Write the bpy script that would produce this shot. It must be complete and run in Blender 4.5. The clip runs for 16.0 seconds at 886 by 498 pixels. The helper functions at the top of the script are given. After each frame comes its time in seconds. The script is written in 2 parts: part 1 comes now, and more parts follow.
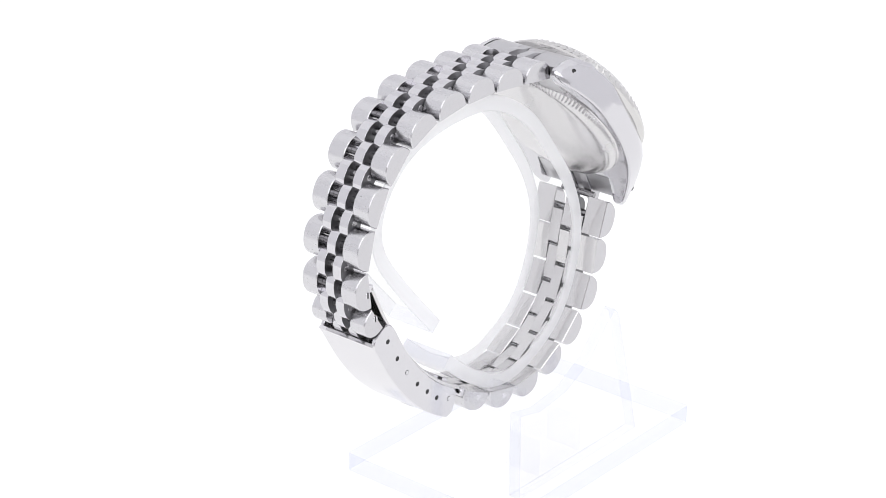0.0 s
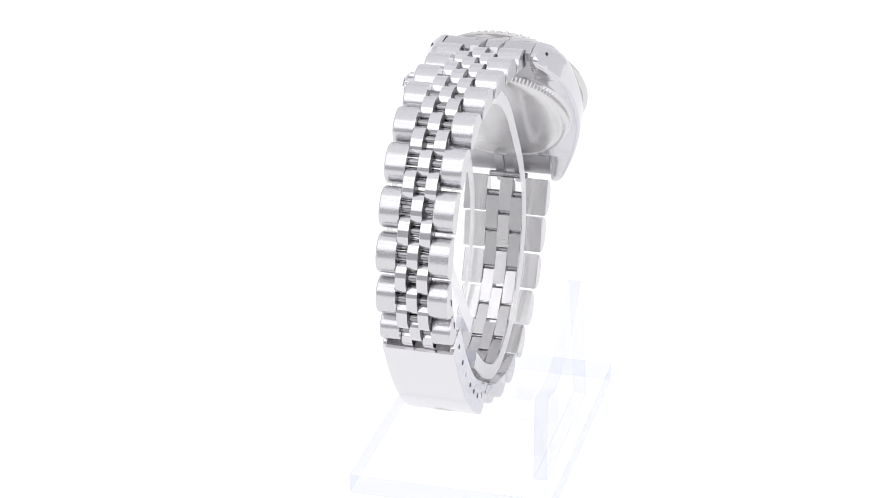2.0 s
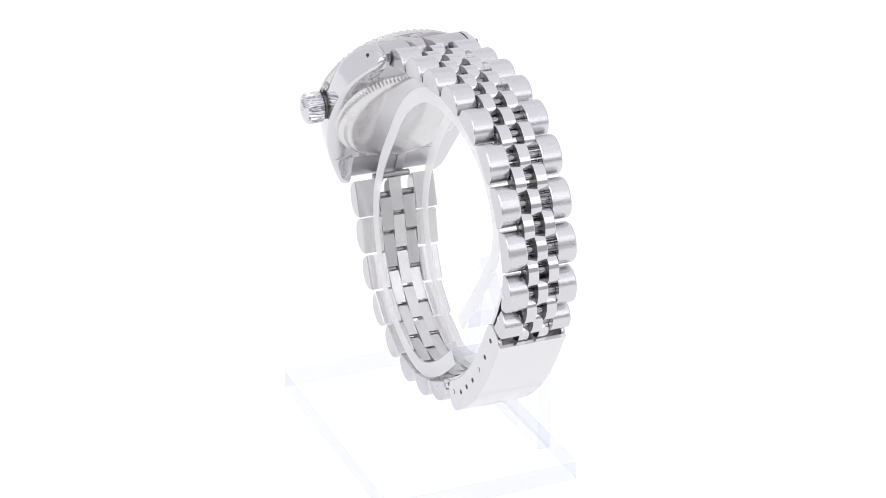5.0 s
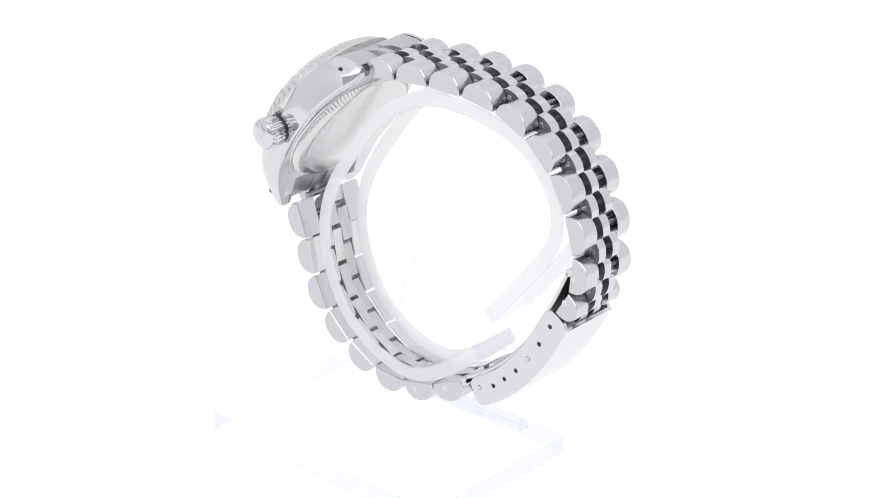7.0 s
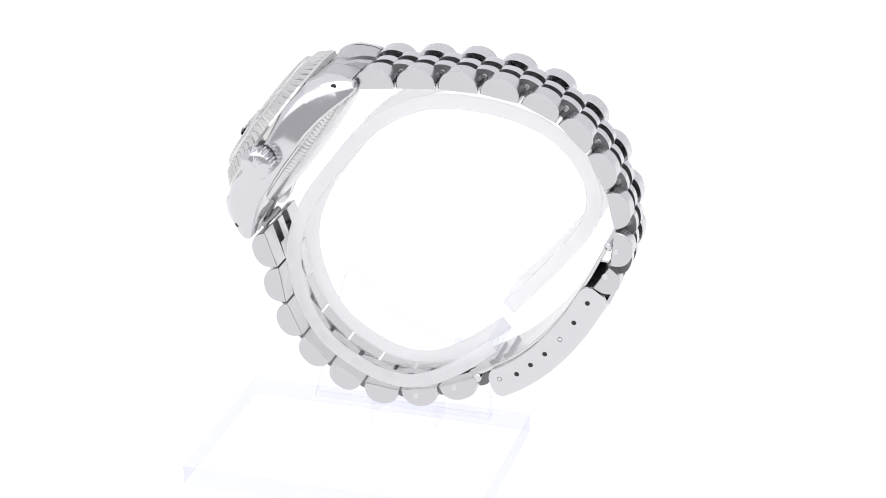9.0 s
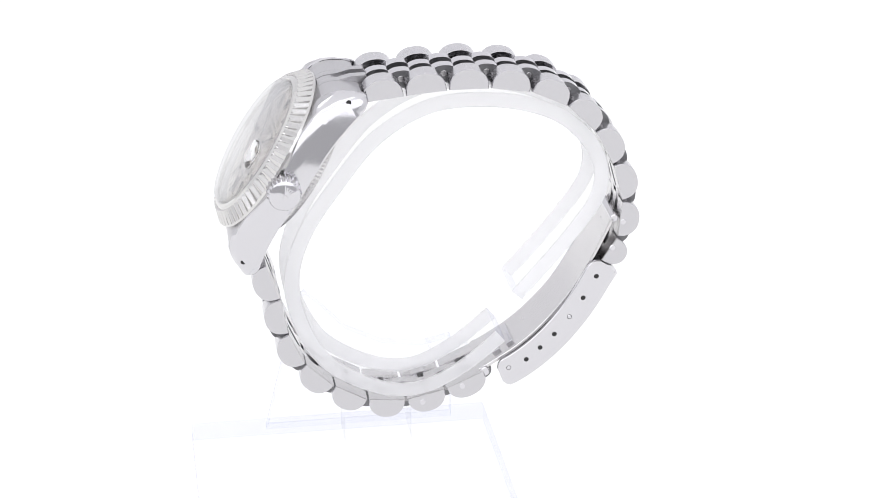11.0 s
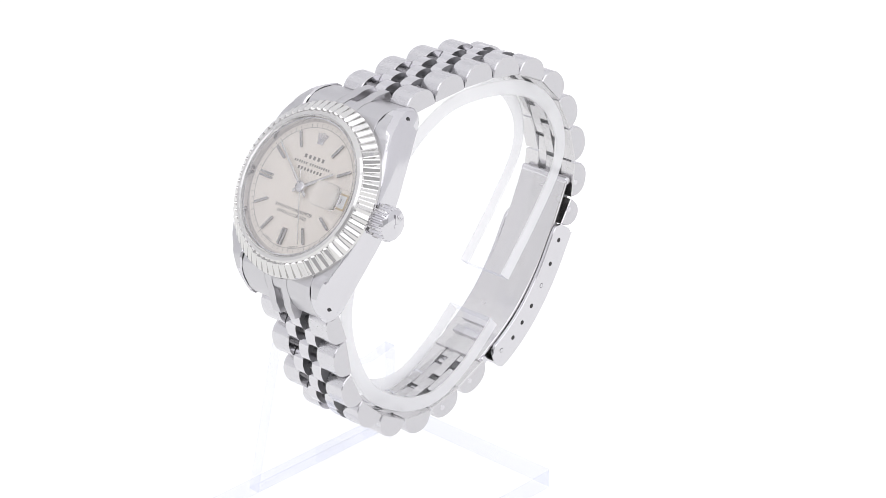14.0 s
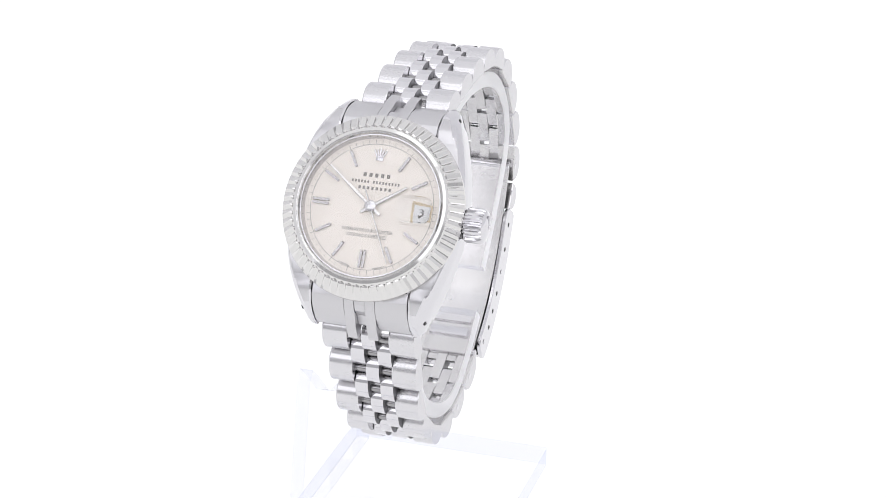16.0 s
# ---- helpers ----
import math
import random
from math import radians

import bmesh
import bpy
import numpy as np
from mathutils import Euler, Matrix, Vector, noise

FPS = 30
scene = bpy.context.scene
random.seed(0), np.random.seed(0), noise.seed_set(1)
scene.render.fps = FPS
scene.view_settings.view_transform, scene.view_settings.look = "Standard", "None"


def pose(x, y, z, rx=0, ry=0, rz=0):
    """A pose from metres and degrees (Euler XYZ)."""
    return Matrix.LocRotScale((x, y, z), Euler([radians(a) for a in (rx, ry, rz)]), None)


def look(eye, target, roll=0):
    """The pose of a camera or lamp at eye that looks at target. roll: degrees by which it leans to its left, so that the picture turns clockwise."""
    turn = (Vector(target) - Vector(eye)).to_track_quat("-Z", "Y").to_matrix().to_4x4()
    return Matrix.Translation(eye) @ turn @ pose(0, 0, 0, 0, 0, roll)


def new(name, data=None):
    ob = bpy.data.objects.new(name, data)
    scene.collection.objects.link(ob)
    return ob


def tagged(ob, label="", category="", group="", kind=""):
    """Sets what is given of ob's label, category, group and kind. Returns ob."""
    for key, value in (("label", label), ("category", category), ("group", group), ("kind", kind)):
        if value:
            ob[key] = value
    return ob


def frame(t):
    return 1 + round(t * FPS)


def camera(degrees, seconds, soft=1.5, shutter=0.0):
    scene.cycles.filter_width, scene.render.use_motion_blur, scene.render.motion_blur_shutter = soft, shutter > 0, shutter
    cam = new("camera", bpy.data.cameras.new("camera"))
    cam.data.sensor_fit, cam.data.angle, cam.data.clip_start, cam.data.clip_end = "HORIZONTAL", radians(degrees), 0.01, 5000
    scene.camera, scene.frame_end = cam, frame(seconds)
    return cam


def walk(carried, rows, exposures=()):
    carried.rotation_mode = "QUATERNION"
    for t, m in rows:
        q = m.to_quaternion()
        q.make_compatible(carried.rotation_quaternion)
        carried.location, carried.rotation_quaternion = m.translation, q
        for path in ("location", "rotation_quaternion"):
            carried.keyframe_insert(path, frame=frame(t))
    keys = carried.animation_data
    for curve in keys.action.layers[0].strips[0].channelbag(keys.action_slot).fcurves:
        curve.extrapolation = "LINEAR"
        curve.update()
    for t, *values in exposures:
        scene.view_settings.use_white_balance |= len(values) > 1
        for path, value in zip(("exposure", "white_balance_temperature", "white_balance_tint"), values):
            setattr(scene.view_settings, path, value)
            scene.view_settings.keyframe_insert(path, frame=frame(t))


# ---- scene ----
# A steel wristwatch on a clear acrylic stand turns on a white light table.
AXIS_Z = 0.037                       # height of the loop's middle over the table
EYE = 0.31405                        # camera's distance from that middle
TILT = radians(23.9)
cam = camera(22.58, 16.0, soft=0.5)
seat = look((0, -EYE * math.cos(TILT), EYE * math.sin(TILT) + AXIS_Z), (-0.00078, 0, AXIS_Z), -0.12)
walk(cam, [(0.0, seat), (16.0, seat)])
scene.view_settings.exposure = 0.0

# ---- world and light: an added white light tent, out of view, over a lit table ----
world = bpy.data.worlds.new("studio")
scene.world = world
world.use_nodes = True
world.node_tree.nodes["Background"].inputs[0].default_value = (0.85, 0.9, 1.0, 1)
world.node_tree.nodes["Background"].inputs[1].default_value = 0.25


def softbox(name, size, energy, eye, target):
    lamp = bpy.data.lights.new(name, "AREA")
    lamp.shape, lamp.size, lamp.size_y, lamp.energy = "RECTANGLE", size[0], size[1], energy
    ob = new(name, lamp)
    ob.matrix_world = look(eye, target)
    return ob


softbox("softbox_top", (0.6, 0.3), 0.5, (0.0, -0.2, 0.69), (0, 0, 0.03))

# ---- materials ----


def shader(name, color, metallic=0.0, rough=0.5, **more):
    m = bpy.data.materials.new(name)
    m.use_nodes = True
    b = m.node_tree.nodes["Principled BSDF"]
    b.inputs["Base Color"].default_value = (*color, 1)
    b.inputs["Metallic"].default_value = metallic
    b.inputs["Roughness"].default_value = rough
    for key, value in more.items():
        b.inputs[key.replace("_", " ")].default_value = value
    return m


def worn(m, low, high, scale, bump=0.0, stretch=(1, 1, 1), fine=6.0):
    """Uneven gloss at two scales and a fine relief, in the object's own millimetres."""
    nt = m.node_tree
    b = nt.nodes["Principled BSDF"]
    co, mp = nt.nodes.new("ShaderNodeTexCoord"), nt.nodes.new("ShaderNodeMapping")
    mp.inputs["Scale"].default_value = [1000 * s for s in stretch]
    nt.links.new(co.outputs["Object"], mp.inputs["Vector"])
    big, small = nt.nodes.new("ShaderNodeTexNoise"), nt.nodes.new("ShaderNodeTexNoise")
    big.inputs["Scale"].default_value, small.inputs["Scale"].default_value = scale, scale * fine
    big.inputs["Detail"].default_value, small.inputs["Detail"].default_value = 3, 4
    for n in (big, small):
        nt.links.new(mp.outputs[0], n.inputs["Vector"])
    mix = nt.nodes.new("ShaderNodeMath")
    mix.operation = "MULTIPLY"
    nt.links.new(big.outputs[0], mix.inputs[0])
    nt.links.new(small.outputs[0], mix.inputs[1])
    rng = nt.nodes.new("ShaderNodeMapRange")
    rng.inputs["From Min"].default_value, rng.inputs["From Max"].default_value = 0.12, 0.42
    rng.inputs["To Min"].default_value, rng.inputs["To Max"].default_value = low, high
    nt.links.new(mix.outputs[0], rng.inputs["Value"])
    nt.links.new(rng.outputs[0], b.inputs["Roughness"])
    if bump:
        bp = nt.nodes.new("ShaderNodeBump")
        bp.inputs["Strength"].default_value, bp.inputs["Distance"].default_value = bump, 0.00002
        nt.links.new(small.outputs[0], bp.inputs["Height"])
        nt.links.new(bp.outputs[0], b.inputs["Normal"])
    return m


STEEL = (0.675, 0.667, 0.686)
polished = worn(shader("polished_steel", STEEL, 1.0, 0.12), 0.08, 0.17, 0.4, 0.09)
satin = worn(shader("satin_steel", (0.66, 0.653, 0.668), 1.0, 0.28), 0.2, 0.3, 0.5, 0.12, (0.3, 2.4, 2.4), 9.0)
inner = worn(shader("brushed_steel", (0.70, 0.69, 0.69), 1.0, 0.3), 0.2, 0.28, 0.1, 0.0, (0.6, 1.4, 1.4), 4.0)
pin_steel = shader("dull_pin_steel", (0.16, 0.16, 0.16), 1.0, 0.25)
brushed = worn(shader("brushed_top_steel", (0.585, 0.578, 0.59), 1.0, 0.38), 0.3, 0.42, 0.4, 0.01, (0.4, 2.0, 2.0), 6.0)
marker_steel = shader("marker_steel", (0.42, 0.41, 0.41), 1.0, 0.12)
pointer_steel = shader("pointer_steel", (0.66, 0.65, 0.645), 1.0, 0.2)
# dark steel: the shade between neighbouring links put into the colour
gap_shade = worn(shader("shaded_link_side", (0.2, 0.2, 0.205), 0.95, 0.35), 0.3, 0.5, 0.8)
white_gold = worn(shader("white_gold", (0.68, 0.672, 0.658), 1.0, 0.12), 0.06, 0.14, 0.5, 0.02)
side_steel = worn(shader("polished_link_end", (0.6, 0.592, 0.608), 1.0, 0.15), 0.12, 0.2, 0.3, 0.04)
# steel lightened in colour for the bright table mirrored in the clasp
lit_clasp_steel = worn(shader("lit_clasp_steel", (0.76, 0.75, 0.762), 1.0, 0.2), 0.16, 0.26, 0.3, 0.05, (0.4, 2.0, 2.0), 6.0)
# hinge pins darkened in colour for the shade they lie in
pin_dimmed = shader("dimmed_pin_steel", (0.34, 0.335, 0.34), 1.0, 0.12)
dark = shader("dark_gap", (0.03, 0.03, 0.03), 0.3, 0.5)
dial_mat = worn(shader("silver_dial", (0.87, 0.815, 0.75), 0.25, 0.34), 0.3, 0.42, 0.3, 0.05)
ink = shader("grey_print", (0.10, 0.09, 0.085), 0.0, 0.5)
thin_ink = shader("pale_print", (0.25, 0.24, 0.22), 0.0, 0.5)
bar_ink = shader("soft_grey_print", (0.24, 0.22, 0.2), 0.0, 0.5)
paper = shader("white_date_disc", (0.8, 0.8, 0.8), 0.0, 0.6)
glass = shader("lens_glass", (1, 1, 1), 0.0, 0.0, Transmission_Weight=1.0, IOR=1.45)


def clear_sheet(name, tint, rough, gloss=0.14, least=0.014, curve=3.0):
    """Thin clear plastic: light goes straight through, gloss grows at a slant."""
    m = bpy.data.materials.new(name)
    m.use_nodes = True
    nt = m.node_tree
    nt.nodes.remove(nt.nodes["Principled BSDF"])
    see, shine, mix, slant, power, less = (nt.nodes.new("ShaderNode" + k) for k in ("BsdfTransparent", "BsdfGlossy", "MixShader", "LayerWeight", "Math", "Math"))
    see.inputs[0].default_value = (*tint, 1)
    shine.inputs["Roughness"].default_value = rough
    power.operation, less.operation = "POWER", "MULTIPLY_ADD"
    power.inputs[1].default_value = curve
    less.inputs[1].default_value, less.inputs[2].default_value = gloss, least
    nt.links.new(slant.outputs["Facing"], power.inputs[0])
    nt.links.new(power.outputs[0], less.inputs[0])
    nt.links.new(less.outputs[0], mix.inputs[0])
    nt.links.new(see.outputs[0], mix.inputs[1])
    nt.links.new(shine.outputs[0], mix.inputs[2])
    nt.links.new(mix.outputs[0], nt.nodes["Material Output"].inputs[0])
    return m


def milk_mix(name, tint, clear):
    """Acrylic edge or face: part clear, part milk painted for light gathered inside."""
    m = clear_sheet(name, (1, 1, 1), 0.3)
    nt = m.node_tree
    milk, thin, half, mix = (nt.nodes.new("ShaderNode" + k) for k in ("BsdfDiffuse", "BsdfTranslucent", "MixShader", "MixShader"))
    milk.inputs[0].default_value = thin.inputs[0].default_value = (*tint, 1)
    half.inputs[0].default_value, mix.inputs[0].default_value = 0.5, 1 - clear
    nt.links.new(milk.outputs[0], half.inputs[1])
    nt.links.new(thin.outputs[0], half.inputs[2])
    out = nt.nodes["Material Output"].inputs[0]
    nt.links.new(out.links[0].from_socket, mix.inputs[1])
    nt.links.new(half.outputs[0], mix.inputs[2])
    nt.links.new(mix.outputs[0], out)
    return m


acrylic = clear_sheet("clear_acrylic", (0.993, 0.994, 1.0), 0.03)
faint_acrylic = clear_sheet("faint_clear_acrylic", (0.998, 0.998, 1.0), 0.03, 0.05, 0.004)
veil = milk_mix("hazy_acrylic", (0.995, 0.995, 1.0), 0.965)
crystal_mat = clear_sheet("flat_crystal", (0.985, 0.985, 0.985), 0.0, 0.95, 0.04, 2.0)
# the band's white edge: table light carried through it, painted as milk
edge_white = milk_mix("bright_acrylic_edge", (0.995, 0.995, 1.0), 0.2)
edge_blue = milk_mix("sawn_acrylic_edge", (0.70, 0.75, 1.0), 0.82)
pale_edge = milk_mix("pale_acrylic_edge", (0.8, 0.84, 1.0), 0.95)
base_edge = milk_mix("sawn_base_edge", (0.64, 0.70, 1.0), 0.79)


def glowing(name, color, strength, base=0.4):
    m = shader(name, (base, base, base), 0.0, 0.7)
    b = m.node_tree.nodes["Principled BSDF"]
    b.inputs["Emission Color"].default_value = (*color, 1)
    b.inputs["Emission Strength"].default_value = strength
    return m


table_mat = glowing("lit_white_table", (0.985, 0.985, 1.0), 0.86, 0.2)
# unseen front panels, added: bright above and dim below to shape reflections
front_mat = glowing("added_bright_front", (0.95, 0.945, 1.0), 1.22)
low_mat = glowing("added_dim_front", (0.95, 0.95, 1.0), 0.22, 0.3)
# unseen side and top panels, their glow added for soft light and reflections
tent_mat = glowing("added_side_glow", (0.945, 0.94, 1.0), 0.48)
ceiling_mat = glowing("added_top_glow", (0.96, 0.96, 1.0), 0.62)

# ---- mesh helpers (millimetres in, metres out) ----


def part(name, data, material, parent=None, label="", sharp=32):
    """data: verts in mm and faces; one mesh object."""
    verts, faces = data
    me = bpy.data.meshes.new(name)
    me.from_pydata([(x * 0.001, y * 0.001, z * 0.001) for x, y, z in verts], [], faces)
    bm = bmesh.new()
    bm.from_mesh(me)
    bmesh.ops.recalc_face_normals(bm, faces=bm.faces)
    bm.to_mesh(me)
    bm.free()
    me.shade_smooth()
    me.set_sharp_from_angle(angle=radians(sharp))
    me.materials.append(material)
    ob = new(name, me)
    ob.parent = parent
    return tagged(ob, label)


def cut_edges(ob, materials, rule):
    """Give faces their cut-edge material by the face's normal."""
    for m in materials:
        ob.data.materials.append(m)
    for f in ob.data.polygons:
        f.material_index = rule(f)
    return ob


def loft(rings, caps=True, closed=False):
    """Skin equal closed rings of points."""
    n = len(rings[0])
    verts = [v for r in rings for v in r]
    faces = []
    last = len(rings) if closed else len(rings) - 1
    for k in range(last):
        a, b = k * n, ((k + 1) % len(rings)) * n
        faces += [(a + i, a + (i + 1) % n, b + (i + 1) % n, b + i) for i in range(n)]
    if caps and not closed:
        faces += [tuple(range(n - 1, -1, -1)), tuple(range((len(rings) - 1) * n, len(rings) * n))]
    return verts, faces


def merged(*datas):
    verts, faces = [], []
    for v, f in datas:
        k = len(verts)
        verts += v
        faces += [tuple(i + k for i in q) for q in f]
    return verts, faces


def moved(data, fn):
    return [fn(*v) for v in data[0]], data[1]


def prism(profile, x0, x1, bevel=0.1):
    """A profile of (y, z) points drawn out from x0 to x1, its end edges broken."""
    cy = sum(q[0] for q in profile) / len(profile)
    cz = sum(q[1] for q in profile) / len(profile)
    size = max(math.hypot(y - cy, z - cz) for y, z in profile)
    k = 1 - bevel / size
    small = [(cy + (y - cy) * k, cz + (z - cz) * k) for y, z in profile]
    return loft([[(x, y, z) for y, z in ring] for x, ring in
                 ((x0, small), (x0 + bevel, profile), (x1 - bevel, profile), (x1, small))])


def box(x0, x1, y0, y1, z0, z1, bevel=0.05):
    return prism([(y0, z0), (y1, z0), (y1, z1), (y0, z1)], x0, x1, bevel)


def lathe(profile, n, wave=None):
    """Turn (r, z) points about z; wave(i, k) adds to the radius at ring point i, profile point k."""
    rings = []
    for i in range(n):
        a = 2 * math.pi * i / n
        rings.append([((r + (wave(i, k) if wave else 0)) * math.cos(a),
                       (r + (wave(i, k) if wave else 0)) * math.sin(a), z) for k, (r, z) in enumerate(profile)])
    return loft(rings, caps=False, closed=True)


def rod(p, q, r, n=14):
    """A round bar from p to q."""
    p, q = Vector(p), Vector(q)
    turn = (q - p).to_track_quat("Z", "Y")
    ring = lambda c, s: [tuple(c + turn @ Vector((s * r * math.cos(2 * math.pi * i / n), s * r * math.sin(2 * math.pi * i / n), 0))) for i in range(n)]
    d = (q - p).normalized() * r * 0.2
    return loft([ring(p, 0.8), ring(p + d, 1), ring(q - d, 1), ring(q, 0.8)])


def spline(points, steps):
    """Points on a smooth curve through the given ones."""
    out = []
    p = [points[0]] + list(points) + [points[-1]]
    for i in range(1, len(p) - 2):
        for s in range(steps):
            t = s / steps
            out.append(tuple(0.5 * (2 * b + (c - a) * t + (2 * a - 5 * b + 4 * c - d) * t * t + (3 * b - a - 3 * c + d) * t ** 3)
                             for a, b, c, d in zip(p[i - 1], p[i], p[i + 1], p[i + 2])))
    return out + [tuple(points[-1])]


def offset(path, d):
    """A path of (y, z) shifted to its left by d."""
    out = []
    for i, (y, z) in enumerate(path):
        a, b = path[max(i - 1, 0)], path[min(i + 1, len(path) - 1)]
        l = math.hypot(b[0] - a[0], b[1] - a[1])
        out.append((y - (b[1] - a[1]) / l * d, z + (b[0] - a[0]) / l * d))
    return out


def strip(path, d0, d1, x0, x1, bevel=0.1, ends=()):
    """A bent plate: between two offsets of a path, from x0 to x1; ends: how far the first and last sections close."""
    a, b = offset(path, d0), offset(path, d1)
    rings = []
    n = len(path)
    for i, (p, q) in enumerate(zip(a, b)):
        j = min(i, n - 1 - i)
        if j < len(ends):
            e = (1 - ends[j]) / 2
            p, q = tuple(u + (v - u) * e for u, v in zip(p, q)), tuple(v + (u - v) * e for u, v in zip(p, q))
        k = bevel / math.hypot(p[0] - q[0], p[1] - q[1])
        m = lambda s: (p[0] + (q[0] - p[0]) * s, p[1] + (q[1] - p[1]) * s)
        section = [(x0, *m(k)), (x0 + bevel, *m(0)), (x1 - bevel, *m(0)), (x1, *m(k)),
                   (x1, *m(1 - k)), (x1 - bevel, *m(1)), (x0 + bevel, *m(1)), (x0, *m(1 - k))]
        rings.append(section)
    return loft(rings)


# ---- the setting: table, unseen tent of added glowing panels ----
METRE = 1000


def sheet(name, x0, x1, y0, y1, z0, z1, material, label, category):
    ob = part(name, box(x0, x1, y0, y1, z0, z1, 1), material)
    return tagged(ob, label, category, kind="structure")


sheet("floor", -600, 600, -420, 600, -12, 0, table_mat, "seamless glowing white light table under the stand", "table")
sheet("wall_back", -600, 600, 600, 612, 0, 700, tent_mat, "unseen glowing white tent side, added for soft light", "wall")
sheet("wall_left", -612, -600, -420, 600, 0, 700, tent_mat, "unseen glowing white tent side, added for soft light", "wall")
sheet("wall_right", 600, 612, -420, 600, 0, 700, tent_mat, "unseen glowing white tent side, added for soft light", "wall")
sheet("ceiling", -600, 600, -420, 600, 700, 712, ceiling_mat, "unseen glowing white tent top, added for soft light", "ceiling")
# two added panels behind the camera that only shape the reflections
sheet("front_panel", -600, 600, -432, -420, 230, 700, front_mat, "unseen upper front panel, added bright for reflections in the steel", "wall")
sheet("front_panel", -600, 600, -432, -420, 0, 230, low_mat, "unseen lower front panel, added dim to darken reflections in the steel", "wall")

# ---- the watch ----
X_MID = -2.151                       # the bracelet's middle beside the turning axis
TILT_12 = math.atan2(0.830, 0.557)   # rise of the dial's 12 o'clock direction
CASE_O = (-22.11, 14.08)


def on_watch(x, y, z):
    """Loop coordinates to the thing's own space."""
    return x + X_MID, y, z + AXIS_Z * METRE


def on_case(x, y, z):
    """Case coordinates (x to 3, y to 12, z out of the dial) to the thing's own space."""
    c, s = math.cos(TILT_12), math.sin(TILT_12)
    return on_watch(x, CASE_O[0] + c * y - s * z, CASE_O[1] + s * y + c * z)


def wpart(name, data, material, parent, label="", sharp=32):
    return part(name, moved(data, on_watch), material, parent, label, sharp)


def cpart(name, data, material, parent, label="", sharp=32):
    return part(name, moved(data, on_case), material, parent, label, sharp)


watch = tagged(new("wristwatch"), "small steel wristwatch with silver dial on a clear acrylic stand", "watch")


def lerp(table, v):
    for (a, p), (b, q) in zip(table, table[1:]):
        if v <= b:
            t = (v - a) / (b - a)
            t = max(0, min(1, t))
            return p + (q - p) * t
    return table[-1][1]


def case_half(side):
    """One half of the middle case with its two lugs."""
    top_z = [(0, 3.5), (7, 3.5), (9, 3.3), (11, 2.7), (13, 1.5), (14.2, 0.35), (14.9, -0.8), (15.25, -1.6)]
    low_z = [(0, -1.1), (6, -1.2), (8.5, -1.5), (11, -2.1), (13.5, -2.9), (14.7, -2.8), (15.25, -2.2)]
    ys = [0, 1, 2, 3, 4, 5, 6, 7, 8, 9, 9.6, 9.6, 10.3, 11, 11.6, 12.3, 13, 13.6, 14.1, 14.5, 14.8, 15.0, 15.15, 15.25]
    rings = []
    for sgn in (-1, 1):
        row = []
        seen = False
        for y in ys:
            x_in = 6.62 if seen else 0.0
            if y == 9.6:
                seen = True
            xo, zt, zb = 11.85 - 0.0185 * y * y - max(0, y - 14.5) ** 2 * 0.6, lerp(top_z, y), lerp(low_z, y)
            hump = 0.75 * min(1, max(0, (y - 9.5) / 2)) * min(1, max(0, (15.25 - y) / 1.5))
            e = min(0.28, (zt - zb) * 0.3)
            r = min(1.15, (zt - zb) * 0.36)
            sec = [(x_in, zb), (xo - e * 2.2, zb), (xo - e * 0.6, zb + e * 0.5), (xo, zb + e * 1.4), (xo + 0.04, zt - r * 1.9), (xo, zt - r * 1.25),
                   (xo - 0.13 * r, zt - r * 0.72), (xo - 0.3 * r, zt - r * 0.34), (xo - 0.5 * r, zt - r * 0.08), (xo - 0.55 * r - 0.08, zt), (xo - 0.55 * r - 0.4, zt + hump * 0.75), (x_in + 0.25, zt + hump), (x_in, zt + hump - 0.2)]
            row.append([(side * x, sgn * y, z) for x, z in sec])
        rings += row[::-1] if sgn < 0 else row[1:]
    return loft(rings)


case = cpart("case", merged(case_half(1), case_half(-1)), polished, watch, "polished steel case with four curved lugs")
out_y, out_z = -math.sin(TILT_12), math.cos(TILT_12)
cut_edges(case, (brushed,), lambda f: 1 if f.normal.y * out_y + f.normal.z * out_z > 0.8 else 0)
for sx in (-1, 1):
    for sy in (-1, 1):
        cpart("lug_hole", rod((sx * 8.1, sy * 13.27, -0.25), (sx * 8.54, sy * 13.4, -0.25), 0.4, 12), dark, case, "dark drilled lug hole")

FLUTES = 64
bezel_profile = [(9.3, 3.0), (11.75, 2.9), (12.3, 3.5), (12.25, 3.85), (10.72, 5.2), (10.5, 5.25), (10.25, 5.5), (9.85, 5.6), (9.6, 5.5), (9.3, 4.9)]


def bezel_mesh():
    """A ring cut with sloping flutes: V-cut grooves between narrow ridges."""
    rings = []
    n = FLUTES * 4
    step = (0.0, 0.14, 0.5, 0.64)
    for i in range(n):
        a = 2 * math.pi * (i // 4 + step[i % 4]) / FLUTES
        up = (1.0, 1.0, -1.0, -1.0)[i % 4]
        ring = []
        for k, (r, z) in enumerate(bezel_profile):
            dz = (0, 0, 0, 0.03, 0.22, 0, 0, 0, 0, 0)[k] * up
            dr = (0, 0, 0, 0.0, 0.04, 0, 0, 0, 0, 0)[k] * up
            ring.append(((r + dr) * math.cos(a), (r + dr) * math.sin(a), z + dz))
        rings.append(ring)
    return loft(rings, caps=False, closed=True)


cpart("bezel", bezel_mesh(), white_gold, watch, "bright fluted white metal bezel", 8)
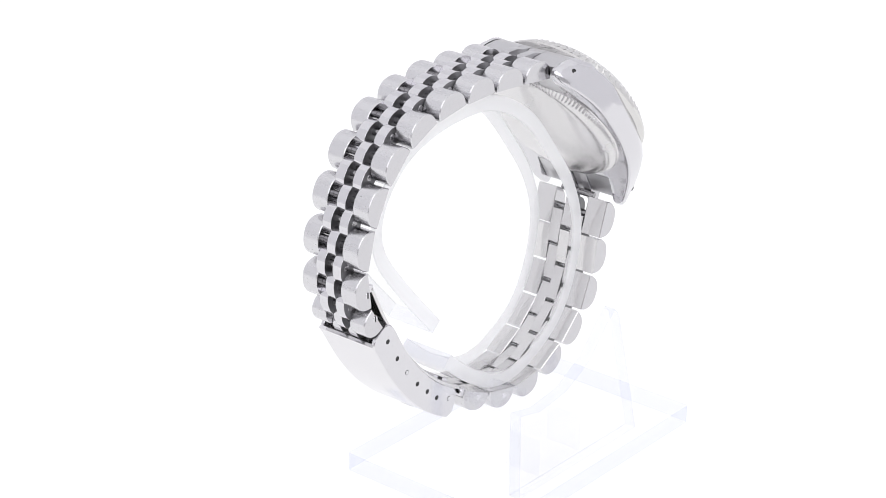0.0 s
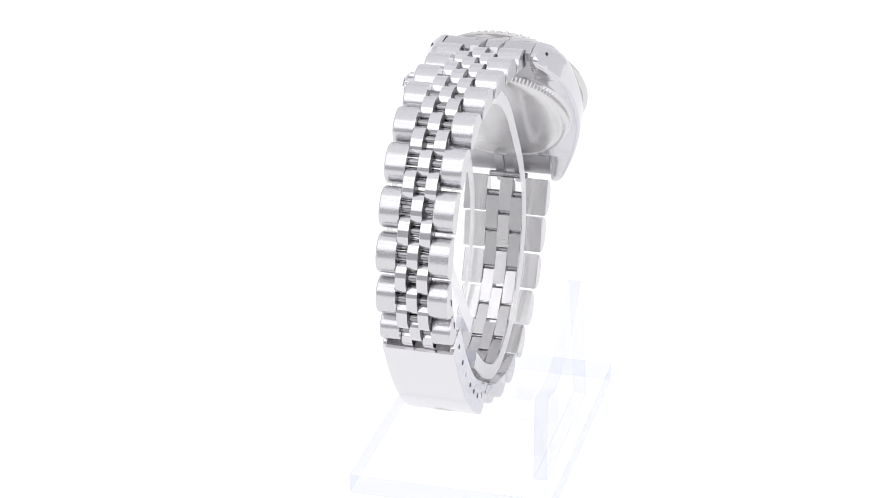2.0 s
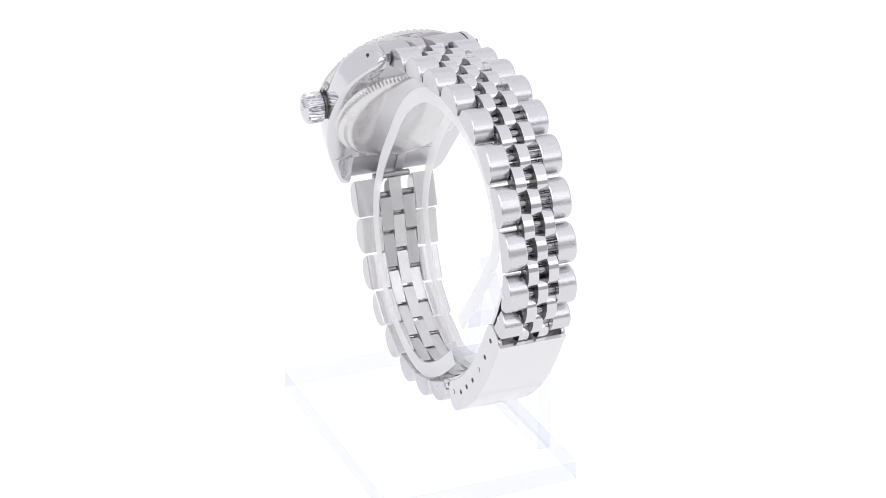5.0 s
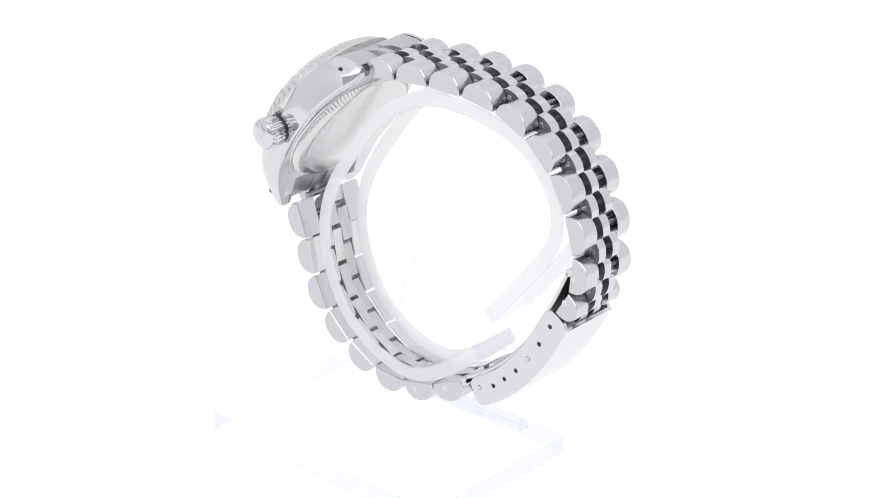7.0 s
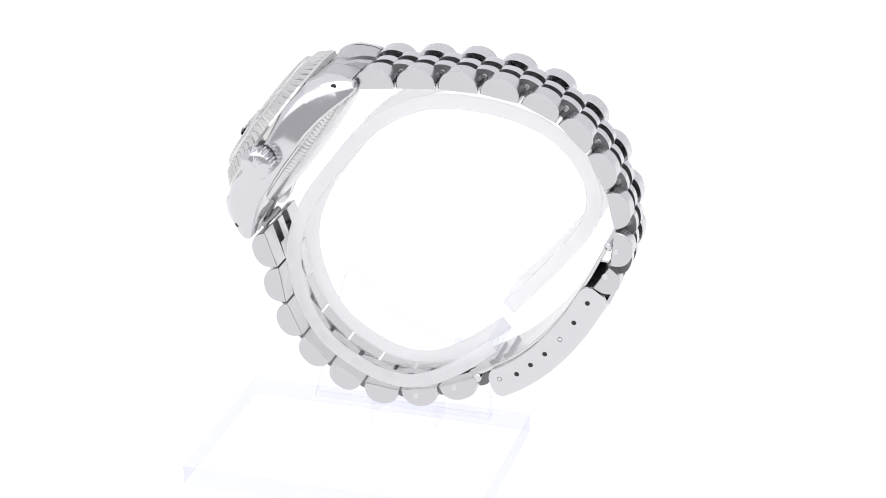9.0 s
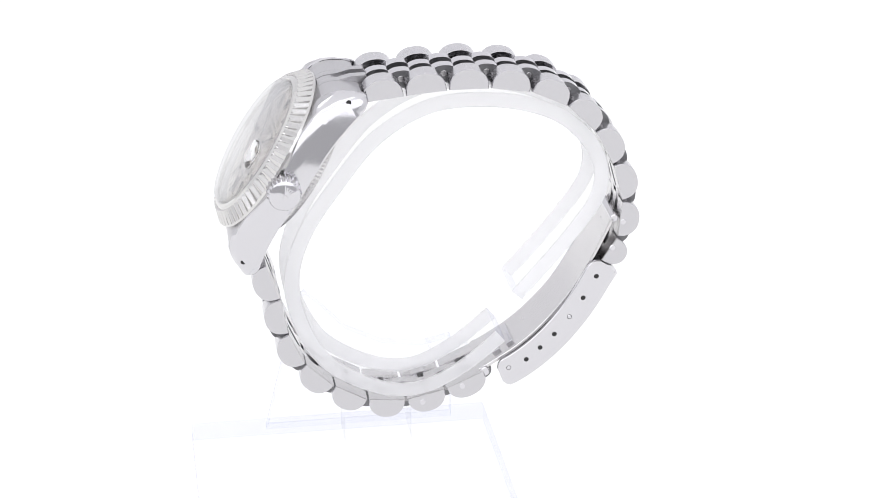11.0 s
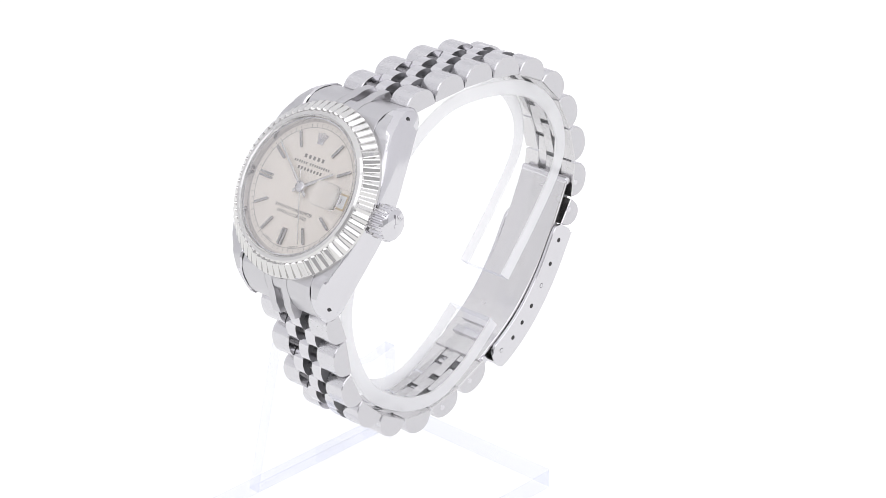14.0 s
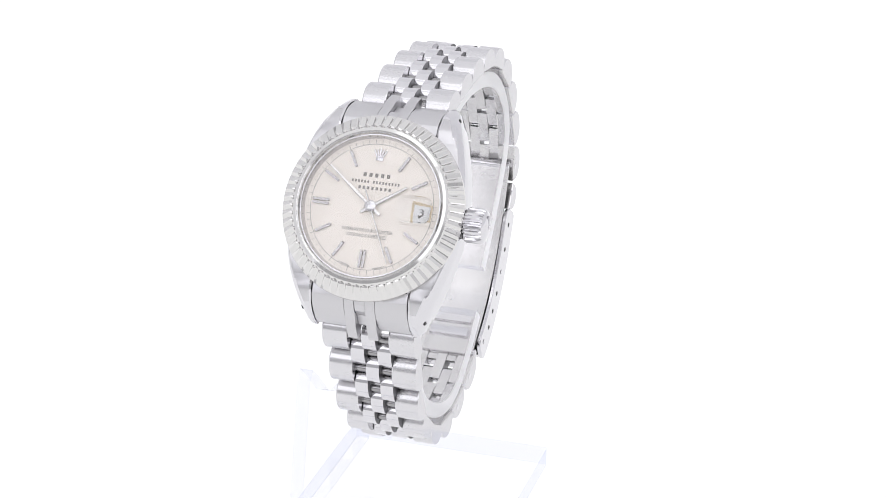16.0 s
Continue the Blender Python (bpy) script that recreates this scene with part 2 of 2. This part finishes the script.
# near-black ring put in as the shade of the bezel's overhang
cpart("bezel_gap_shade", lathe([(10.0, 2.75), (11.45, 2.75), (11.45, 3.2), (10.0, 3.2)], 96), dark, watch, "near-black ring painted as the shade under the bezel")

# case back with coin edge
back_profile = [(0, -0.9), (10.6, -0.9), (10.9, -1.1), (10.75, -1.3), (10.5, -1.4), (9.75, -2.35), (9.4, -2.55), (8.6, -2.7), (6.0, -2.95), (0, -3.05)]
cpart("case_back", lathe(back_profile, 220, lambda i, k: (-0.14 if i % 2 else 0.14) if k in (4, 5) else 0), inner, watch,
      "steel screw back with a coin-fluted edge")

# dial
DIAL_Z = 4.35


def disc(r, z0, z1, n=96):
    ring = lambda z, s: [(s * math.cos(2 * math.pi * i / n), s * math.sin(2 * math.pi * i / n), z) for i in range(n)]
    return loft([ring(z0, r), ring(z1, r)])


dial = cpart("dial", disc(9.35, DIAL_Z - 0.4, DIAL_Z), dial_mat, watch, "warm silver sunray dial")
cpart("rehaut", lathe([(9.05, DIAL_Z), (9.5, DIAL_Z), (9.5, 5.2), (9.3, 5.2)], 96), polished, watch, "polished inner ring")


def polar(r, a):
    """a in degrees clockwise from 12."""
    return r * math.sin(radians(a)), r * math.cos(radians(a))


def bar(r0, r1, a, w, z0, z1, side=0.0):
    """A raised bar along a radius; side shifts it across."""
    data = prism([(r0, z0), (r1, z0), (r1, z1 - 0.05), (r1 - 0.06, z1), (r0 + 0.06, z1), (r0, z1 - 0.05)], side - w / 2, side + w / 2, min(0.06, w * 0.3))
    s, c = math.sin(radians(a)), math.cos(radians(a))
    return moved(data, lambda x, y, z: (x * c + y * s, -x * s + y * c, z))


for hour in range(1, 12):
    if hour == 3:
        continue
    a = hour * 30
    if hour in (6, 9):
        data = merged(bar(5.75, 8.05, a, 0.32, DIAL_Z, DIAL_Z + 0.28, -0.24), bar(5.75, 8.05, a, 0.32, DIAL_Z, DIAL_Z + 0.28, 0.24))
    else:
        data = bar(5.75, 8.05, a, 0.36, DIAL_Z, DIAL_Z + 0.28)
    cpart("hour_marker", data, marker_steel, dial, "applied polished baton")
for m in range(60):
    cpart("minute_mark", bar(8.3, 8.85, m * 6, 0.05, DIAL_Z + 0.004, DIAL_Z + 0.02), thin_ink, dial)
cpart("minute_ring", merged(lathe([(8.26, DIAL_Z + 0.004), (8.31, DIAL_Z + 0.004), (8.31, DIAL_Z + 0.02), (8.26, DIAL_Z + 0.02)], 120)), thin_ink, dial, "fine printed grey ring")
# applied emblem at 12 as a plain tapered shape
emblem = merged(*[prism([(6.5, DIAL_Z), (7.75, DIAL_Z), (7.75, DIAL_Z + 0.2), (6.5, DIAL_Z + 0.25)], -0.09, 0.09, 0.04)] * 1)
for k in (-2, -1, 0, 1, 2):
    lean = 0.26 * k
    emblem = merged(emblem, moved(prism([(6.35, DIAL_Z), (7.7 - 0.09 * abs(k), DIAL_Z), (7.7 - 0.09 * abs(k), DIAL_Z + 0.2), (6.35, DIAL_Z + 0.25)], -0.075, 0.075, 0.04),
                                  lambda x, y, z, lean=lean: (x + lean * (0.55 + (y - 6.35) * 0.95), y, z)))
emblem = merged(emblem, box(-0.5, 0.5, 6.1, 6.45, DIAL_Z, DIAL_Z + 0.25))
cpart("emblem", emblem, polished, dial, "small applied metal emblem, fan-shaped")


def lettering(name, text, size, x, y, turn, parent, material, z, width=None):
    """Printed words on the dial, centred at x, y."""
    cu = bpy.data.curves.new(name, "FONT")
    cu.body, cu.size, cu.align_x, cu.align_y, cu.extrude = text, size, "CENTER", "CENTER", 0.006
    ob = bpy.data.objects.new(name, cu)
    scene.collection.objects.link(ob)
    me = bpy.data.meshes.new_from_object(ob.evaluated_get(bpy.context.evaluated_depsgraph_get()))
    bpy.data.objects.remove(ob)
    xs = [v.co.x for v in me.vertices]
    k = width / (max(xs) - min(xs)) if width else 1.0
    s, c = math.sin(radians(turn)), math.cos(radians(turn))
    verts = [(x + v.co.x * k * c + v.co.y * s, y - v.co.x * k * s + v.co.y * c, z + v.co.z) for v in me.vertices]
    faces = [tuple(p.vertices) for p in me.polygons]
    bpy.data.meshes.remove(me)
    return cpart(name, (verts, faces), material, parent)


def word_bars(name, words, x, y, height, width, label):
    """Plain bars in place of a mark: one short bar for each character, gaps between words."""
    count = sum(words) + 0.8 * (len(words) - 1)
    step = width / count
    at, bars = x - width / 2, []
    for n in words:
        for _ in range(n):
            bars.append(box(at + 0.2 * step, at + 0.72 * step, y - height / 2, y + height / 2, DIAL_Z + 0.004, DIAL_Z + 0.02, 0.005))
            at += step
        at += 0.8 * step
    return cpart(name, merged(*bars), bar_ink, dial, label)


word_bars("maker_mark", (5,), 0, 4.15, 0.52, 4.0, "short printed grey bars")
word_bars("model_mark", (6, 9), 0, 3.22, 0.36, 6.7, "short printed grey bars")
word_bars("model_mark", (8,), 0, 2.42, 0.4, 4.7, "short printed grey bars")
lettering("printed_words", "SUPERLATIVE CHRONOMETER", 0.62, 0, -3.15, 0, dial, ink, DIAL_Z + 0.01, 6.9)
lettering("printed_words", "OFFICIALLY CERTIFIED", 0.62, 0, -3.85, 0, dial, ink, DIAL_Z + 0.01, 5.4)
for word, a in (("T SWISS", 197), ("MADE T", 163)):
    x, y = polar(8.12, a)
    lettering("printed_words", word, 0.34, x, y, a - 180, dial, ink, DIAL_Z + 0.01, 1.7)

# date window with its frame
date = cpart("date_window", box(5.75, 7.95, -0.85, 0.85, DIAL_Z - 0.02, DIAL_Z + 0.02, 0.01), paper, dial, "white date disc in a cream-edged window")
cpart("window_frame", merged(box(5.45, 5.75, -1.1, 1.1, DIAL_Z, DIAL_Z + 0.06), box(7.95, 8.15, -1.1, 1.1, DIAL_Z, DIAL_Z + 0.06),
                             box(5.75, 7.95, 0.85, 1.1, DIAL_Z, DIAL_Z + 0.06), box(5.75, 7.95, -1.1, -0.85, DIAL_Z, DIAL_Z + 0.06)),
      shader("cream_edge", (0.62, 0.5, 0.32), 0.3, 0.4), date)
lettering("date_number", "31", 1.15, 6.85, 0.0, 0, date, ink, DIAL_Z + 0.03)


def hand_of(name, a, length, tail, w, tip, z):
    """A straight tapered pointer on the dial."""
    prof = [(-w / 2, -tail), (w / 2, -tail), (w / 2, length * 0.35), (tip / 2, length), (-tip / 2, length), (-w / 2, length * 0.35)]
    s, c = math.sin(radians(a)), math.cos(radians(a))
    ring = lambda zz, k: [((x * k) * c + y * s, -(x * k) * s + y * c, zz) for x, y in prof]
    return cpart(name, loft([ring(z, 1), ring(z + 0.06, 1), ring(z + 0.1, 0.5)]), pointer_steel, watch)


hand_of("hour_pointer", 56, 5.3, 1.5, 0.42, 0.28, DIAL_Z + 0.3)
hand_of("minute_pointer", -53, 7.9, 1.7, 0.4, 0.22, DIAL_Z + 0.45)
hand_of("second_pointer", 154, 8.0, 2.4, 0.16, 0.09, DIAL_Z + 0.6)
cpart("centre_cap", lathe([(0.0, DIAL_Z + 0.3), (0.75, DIAL_Z + 0.3), (0.75, DIAL_Z + 0.72), (0.6, DIAL_Z + 0.8), (0.0, DIAL_Z + 0.82)], 24), polished, watch)

# crystal and its date lens
crystal = cpart("crystal", lathe([(0, 5.3), (9.55, 5.3), (9.6, 5.4), (9.6, 6.0), (9.45, 6.2), (9.1, 6.32), (0, 6.4)], 96), crystal_mat, watch, "clear flat crystal")
crystal.visible_shadow = False


def lens():
    rings = []
    for k, (s, z) in enumerate(((1.0, 6.38), (1.0, 6.6), (0.9, 6.8), (0.6, 7.0), (0.25, 7.08))):
        ring = []
        for i in range(32):
            a = 2 * math.pi * i / 32
            c, q = math.cos(a), math.sin(a)
            e = 0.45
            ring.append((6.2 + 2.35 * s * math.copysign(abs(c) ** e, c), 1.75 * s * math.copysign(abs(q) ** e, q), z))
        rings.append(ring)
    return loft(rings)


date_lens = cpart("date_lens", lens(), glass, crystal, "small magnifying lens over the date")
date_lens.visible_shadow = False

# crown
CROWN_Z = 1.9


def along_x(data):
    """Turn a lathe about z into one about the crown's axis."""
    return moved(data, lambda x, y, z: (z - 0.5, y - 0.35, CROWN_Z - x))


crown_profile = [(0, 12.75), (1.9, 12.75), (2.12, 12.9), (2.22, 13.1), (2.22, 14.9), (2.05, 15.3), (1.85, 15.45), (1.05, 15.7), (0, 15.8)]
crown = cpart("crown", along_x(lathe(crown_profile, 88, lambda i, k: (0.1, 0.1, -0.16, -0.16)[i % 4] if k in (2, 3, 4) else 0)), polished, watch, "knurled steel winding crown")
cpart("crown_tube", along_x(lathe([(0, 11.6), (1.8, 11.6), (1.8, 12.4), (1.95, 12.45), (1.95, 12.65), (1.7, 12.7), (1.7, 13.0), (0, 13.0)], 32)), pin_steel, watch)
cpart("crown_emblem", along_x(merged(lathe([(0.0, 15.7), (0.35, 15.7), (0.3, 15.88), (0.0, 15.9)], 12),
                                     *[moved(box(-0.11, 0.11, 0.2, 1.35, 15.5, 15.84, 0.05), lambda x, y, z, k=k: (x + 0.28 * k * y, y, z)) for k in (-2, -1, 0, 1, 2)])),
      polished, crown, "raised fan-shaped emblem")

# ---- bracelet ----
PITCH = 5.85


def link_frame(a, b):
    """Middle, direction and outward normal of the link between two joints."""
    my, mz = (a[0] + b[0]) / 2, (a[1] + b[1]) / 2
    l = math.hypot(b[0] - a[0], b[1] - a[1])
    uy, uz = (b[0] - a[0]) / l, (b[1] - a[1]) / l
    wy, wz = -uz, uy
    return lambda s, h: (my + uy * s + wy * h, mz + uz * s + wz * h), l


def dome(half, low, high, n=14, foot=0.0, skirt=0.0, e=0.85):
    """A D-shaped profile: flat below, rounded above; a skirt widens its foot."""
    pts = [(-half - skirt, foot)] + ([(-half - skirt, low - 0.1)] if skirt else [])
    for i in range(n + 1):
        a = math.pi * (1 - i / n)
        c, s = math.cos(a), math.sin(a)
        pts.append((half * math.copysign(abs(c) ** e, c), low + (high - low) * abs(s) ** e))
    return pts + ([(half + skirt, low - 0.1)] if skirt else []) + [(half + skirt, foot)]


def link_sides(link, at, sides=True):
    """Hidden sides of a link are rough and painted dark as shade between links, open ones are polished; the underside
    is brushed.
    """
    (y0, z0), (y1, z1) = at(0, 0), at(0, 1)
    cut_edges(link, (gap_shade if sides else side_steel, inner), lambda f: 2 if f.normal.y * (y1 - y0) + f.normal.z * (z1 - z0) < -0.8 else 1 if abs(f.normal.x) > 0.9 else 0)


def chain(joints, widths, clasp_end):
    """Rows of one centre and two outer links with narrow links between the rows."""
    frames = [link_frame(a, b) for a, b in zip(joints, joints[1:])]
    at, l = frames[clasp_end]
    sgn, more = (1, 0.3) if clasp_end else (-1, 1.3)
    for side in (-1, 1):
        x0, x1 = sorted((side * 0.151 * widths[clasp_end], side * 0.445 * widths[clasp_end]))
        prof = [at(s + sgn * l * 0.42, h) for s, h in dome(1.5, 0.9, 2.6, 12, 0.15)]
        link_sides(wpart("narrow_link", prism(prof, x0, x1, 0.05), polished, watch, "", 16), at)
    for i, ((at, l), hw) in enumerate(zip(frames, widths)):
        half = l / 2 - 0.17
        prof = [at(s, h) for s, h in dome(half, 0.35, 2.85, 24, 0.0, 0.0, 0.9)]
        for side in (-1, 1):
            x0, x1 = sorted((side * 0.455 * hw, side * hw))
            link_sides(wpart("outer_link", prism(prof, x0, x1, 0.16), satin, watch, "", 16), at, False)
        mid = [at(s, h) for s, h in dome(2.2, 0.75, 2.65, 22, 0.05, 0.3, 0.88)]
        link_sides(wpart("centre_link", prism(mid, -0.1495 * hw, 0.1495 * hw, 0.04), polished, watch, "", 16), at)
        for s in (0, l / 2):
            y, z = at(s, 1.35)
            wpart("hinge_pin", rod((-0.46 * hw, y, z), (0.46 * hw, y, z), 0.5, 12), pin_dimmed, watch)
    for i in range(len(frames) - 1):
        (p, l), (q, m) = frames[i], frames[i + 1]
        hw = (widths[i] + widths[i + 1]) / 2
        a, b = p(0, 0), q(0, 0)
        at, d = link_frame(a, b)
        j = joints[i + 1]
        base = at(0, 0)
        lift = (j[0] - base[0]) * (at(0, 1)[0] - base[0]) + (j[1] - base[1]) * (at(0, 1)[1] - base[1])
        prof = [at(s, h + lift * 0.8) for s, h in dome(2.2, 0.75, 2.6, 22, 0.05, 0.3, 0.88)]
        for side in (-1, 1):
            x0, x1 = sorted((side * 0.1505 * hw, side * 0.452 * hw))
            link_sides(wpart("narrow_link", prism(prof, x0, x1, 0.05), polished, watch, "", 16), at)


# from 12 o'clock over the top down to the clasp (outward is to the left of the way)
UPPER = [(-12.4, 24.0), (-6.5, 24.65), (-0.6, 25.1), (5.2, 25.0), (10.9, 24.1), (16.1, 21.7), (20.2, 17.6), (22.9, 12.4), (24.4, 6.8), (23.8, 1.3), (21.5, -2.3)]
UPPER_W = [6.05, 5.92, 5.78, 5.6, 5.4, 5.2, 5.0, 4.87, 4.8, 4.8]
# from the clasp along the bottom up to 6 o'clock
LOWER = [(4.8, -18.3), (-0.9, -20.8), (-6.6, -22.05), (-12.1, -21.5), (-16.9, -18.8), (-21.0, -14.9), (-23.3, -9.8), (-24.3, -4.2), (-26.2, 1.3)]
LOWER_W = [4.85, 4.87, 5.0, 5.25, 5.5, 5.8, 6.1, 6.4]
chain(UPPER, UPPER_W, -1)
chain(LOWER, LOWER_W, 0)


def end_link(sgn):
    """Solid piece that fills the gap between two lugs."""
    prof = [(9.7, -1.8), (9.7, 3.0), (10.8, 3.0), (11.8, 2.85), (12.6, 2.4), (13.3, 1.75), (13.9, 0.95), (14.7, -0.4), (15.0, -1.5), (13.9, -2.1)]
    short = [(9.7, -1.6), (9.7, 2.95), (10.8, 2.95), (11.8, 2.8), (12.6, 2.35), (13.3, 1.6), (13.6, 0.3), (14.6, -1.0), (14.6, -2.1)]
    long = prof[:7] + [(15.3, -0.3), (16.4, -1.9), (16.0, -2.7), (13.9, -2.4)]
    flip = lambda pr: [(sgn * y, z) for y, z in pr]
    first = cpart("end_link", prism(flip(prof), -6.5, -2.15, 0.1), brushed, watch, "solid steel end link between the lugs", 16)
    for x0, x1, pr in ((2.15, 6.5, prof), (-2.1, -0.75, long), (0.75, 2.1, long), (-0.7, 0.7, short)):
        cpart("end_link_segment", prism(flip(pr), x0, x1, 0.08), brushed, first, "", 16)


end_link(1)
end_link(-1)

# ---- folding clasp ----
HOLES = [(20.9, -4.5), (19.05, -7.75), (17.1, -10.6), (14.95, -13.2), (12.9, -15.2), (10.9, -16.95), (8.35, -18.1)]
clasp_path = spline([(22.1, -2.6), (20.9, -4.5), (19.05, -7.75), (17.1, -10.6), (14.95, -13.2), (12.9, -15.2), (10.9, -16.8), (8.7, -18.2), (7.0, -18.9)], 4)
cover = wpart("clasp_cover", strip(clasp_path[1:-2], 2.0, 2.5, -4.9, 4.9, 0.1), lit_clasp_steel, watch, "smooth polished steel clasp cover")
for side in (-1, 1):
    x0, x1 = sorted((side * 4.35, side * 4.92))
    wpart("clasp_side", strip(clasp_path, -1.9, 2.45, x0, x1, 0.1, (0.5, 0.8, 0.95)), polished, cover)
    for k, (y, z) in enumerate(HOLES):
        wpart("adjustment_hole", rod((side * 4.6, y, z), (side * 4.95, y, z), 0.42, 12), dark, cover)
        if k in (2, 6):
            wpart("adjustment_pin", rod((side * 4.6, y, z), (side * 5.0, y, z), 0.31, 12), polished, cover)
blade_path = spline([(23.2, 4.0), (20.6, -1.5), (17.4, -7.0), (13.6, -11.6), (9.5, -15.2), (4.2, -18.5)], 6)
wpart("clasp_blade", strip(blade_path, -0.25, 0.25, -4.3, 4.3, 0.08), inner, watch, "curved folding steel blade inside the clasp")
for k in (24, 26):
    wpart("blade_bridge", strip(blade_path[k:k + 2], -0.7, -0.2, -2.9, 2.9, 0.06), polished, watch, "raised bridge across the blade")
wpart("spring_bar", rod((-4.3, 23.4, 4.0), (4.3, 23.4, 4.0), 0.6, 16), polished, watch)
wpart("spring_bar", rod((-4.7, 4.9, -18.6), (4.7, 4.9, -18.6), 0.7, 16), polished, watch)
for y, z, w in ((24.6, 3.6, 4.8), (23.2, -0.3, 4.8), (1.6, -20.6, 4.85), (-4.2, -22.7, 4.87)):
    for side in (-1, 1):
        wpart("link_screw", rod((side * (w - 0.2), y, z), (side * (w + 0.05), y, z), 0.5, 14), polished, watch)

for y, z, w in ((24.6, 3.6, 4.8), (23.2, -0.3, 4.8)):
    wpart("screw_slot", box(-w - 0.09, -w - 0.02, y - 0.09, y + 0.09, z - 0.42, z + 0.42, 0.01), dark, watch)
for k, (x0, x1) in enumerate(((-1.1, -0.75), (-0.6, -0.2), (-0.12, 0.12), (0.2, 0.6), (0.75, 1.1))):
    wpart("clasp_emblem", strip(clasp_path[24 + abs(k - 2) // 2:28], 2.46, 2.56, x0, x1, 0.02), inner, cover)
wpart("clasp_emblem", strip(clasp_path[28:30], 2.46, 2.56, -0.9, 0.9, 0.02), inner, cover)

# ---- the stand ----
stand = tagged(new("watch_stand"), "clear acrylic display stand with a C-shaped ring inside the bracelet", "stand")
RING = spline([(10.3, -7.6), (17.0, 0.2), (21.7, 7.0), (22.2, 12.8), (19.2, 18.2), (14.0, 22.0), (6.0, 24.0), (-3.0, 23.6), (-11.0, 19.2), (-17.2, 11.8),
               (-21.6, 5.0), (-23.6, -2.0), (-22.4, -9.5), (-18.4, -16.4), (-11.0, -20.9), (-4.3, -21.6), (2.2, -18.6), (7.9, -14.0)], 8)


band = wpart("ring", strip(RING, 0.0, 2.2, -3.7, 4.5, 0.15), veil, stand, "bent clear acrylic band")
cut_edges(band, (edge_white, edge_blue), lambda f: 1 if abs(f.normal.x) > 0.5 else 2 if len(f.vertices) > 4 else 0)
side_plate = wpart("side_plate", prism([(2.5, -34.0), (2.5, -20.6), (-2.0, -21.6), (-8.0, -20.8), (-13.5, -18.0), (-17.5, -13.6), (-19.5, -11.8), (-20.6, -13.0), (-25.8, -34.0)],
                                       -13.2, -11.2, 0.15), acrylic, stand, "upright clear acrylic plate with a hollow top")
cut_edges(side_plate, (edge_blue,), lambda f: 1 if abs(f.normal.x) < 0.7 else 0)
block = wpart("foot_block", box(-11.2, -5.0, -14.5, -4.5, -34.0, -28.0, 0.2), faint_acrylic, stand, "small clear acrylic block against the upright plate")
cut_edges(block, (pale_edge,), lambda f: 1 if abs(f.normal.y) > 0.7 else 0)
arm = wpart("arm", box(-11.2, -5.0, -1.5, 4.0, -20.4, -18.6, 0.15), acrylic, stand, "short clear acrylic arm to the ring")
cut_edges(arm, (pale_edge,), lambda f: 1 if abs(f.normal.y) > 0.7 else 0)
plate = wpart("base", box(-15.0, 15.0, -37.0, 8.0, -37.0, -34.0, 0.2), faint_acrylic, stand, "flat clear acrylic plate")
cut_edges(plate, (base_edge,), lambda f: 1 if abs(f.normal.z) < 0.7 else 0)


def motions():
    """Watch and stand turn together, evenly."""
    rows = [(0.5 * k, pose(0, 0, 0, 0, 0, -220.305 + 12.657 * 0.5 * k)) for k in range(33)]
    walk(watch, rows)
    walk(stand, rows)


motions()
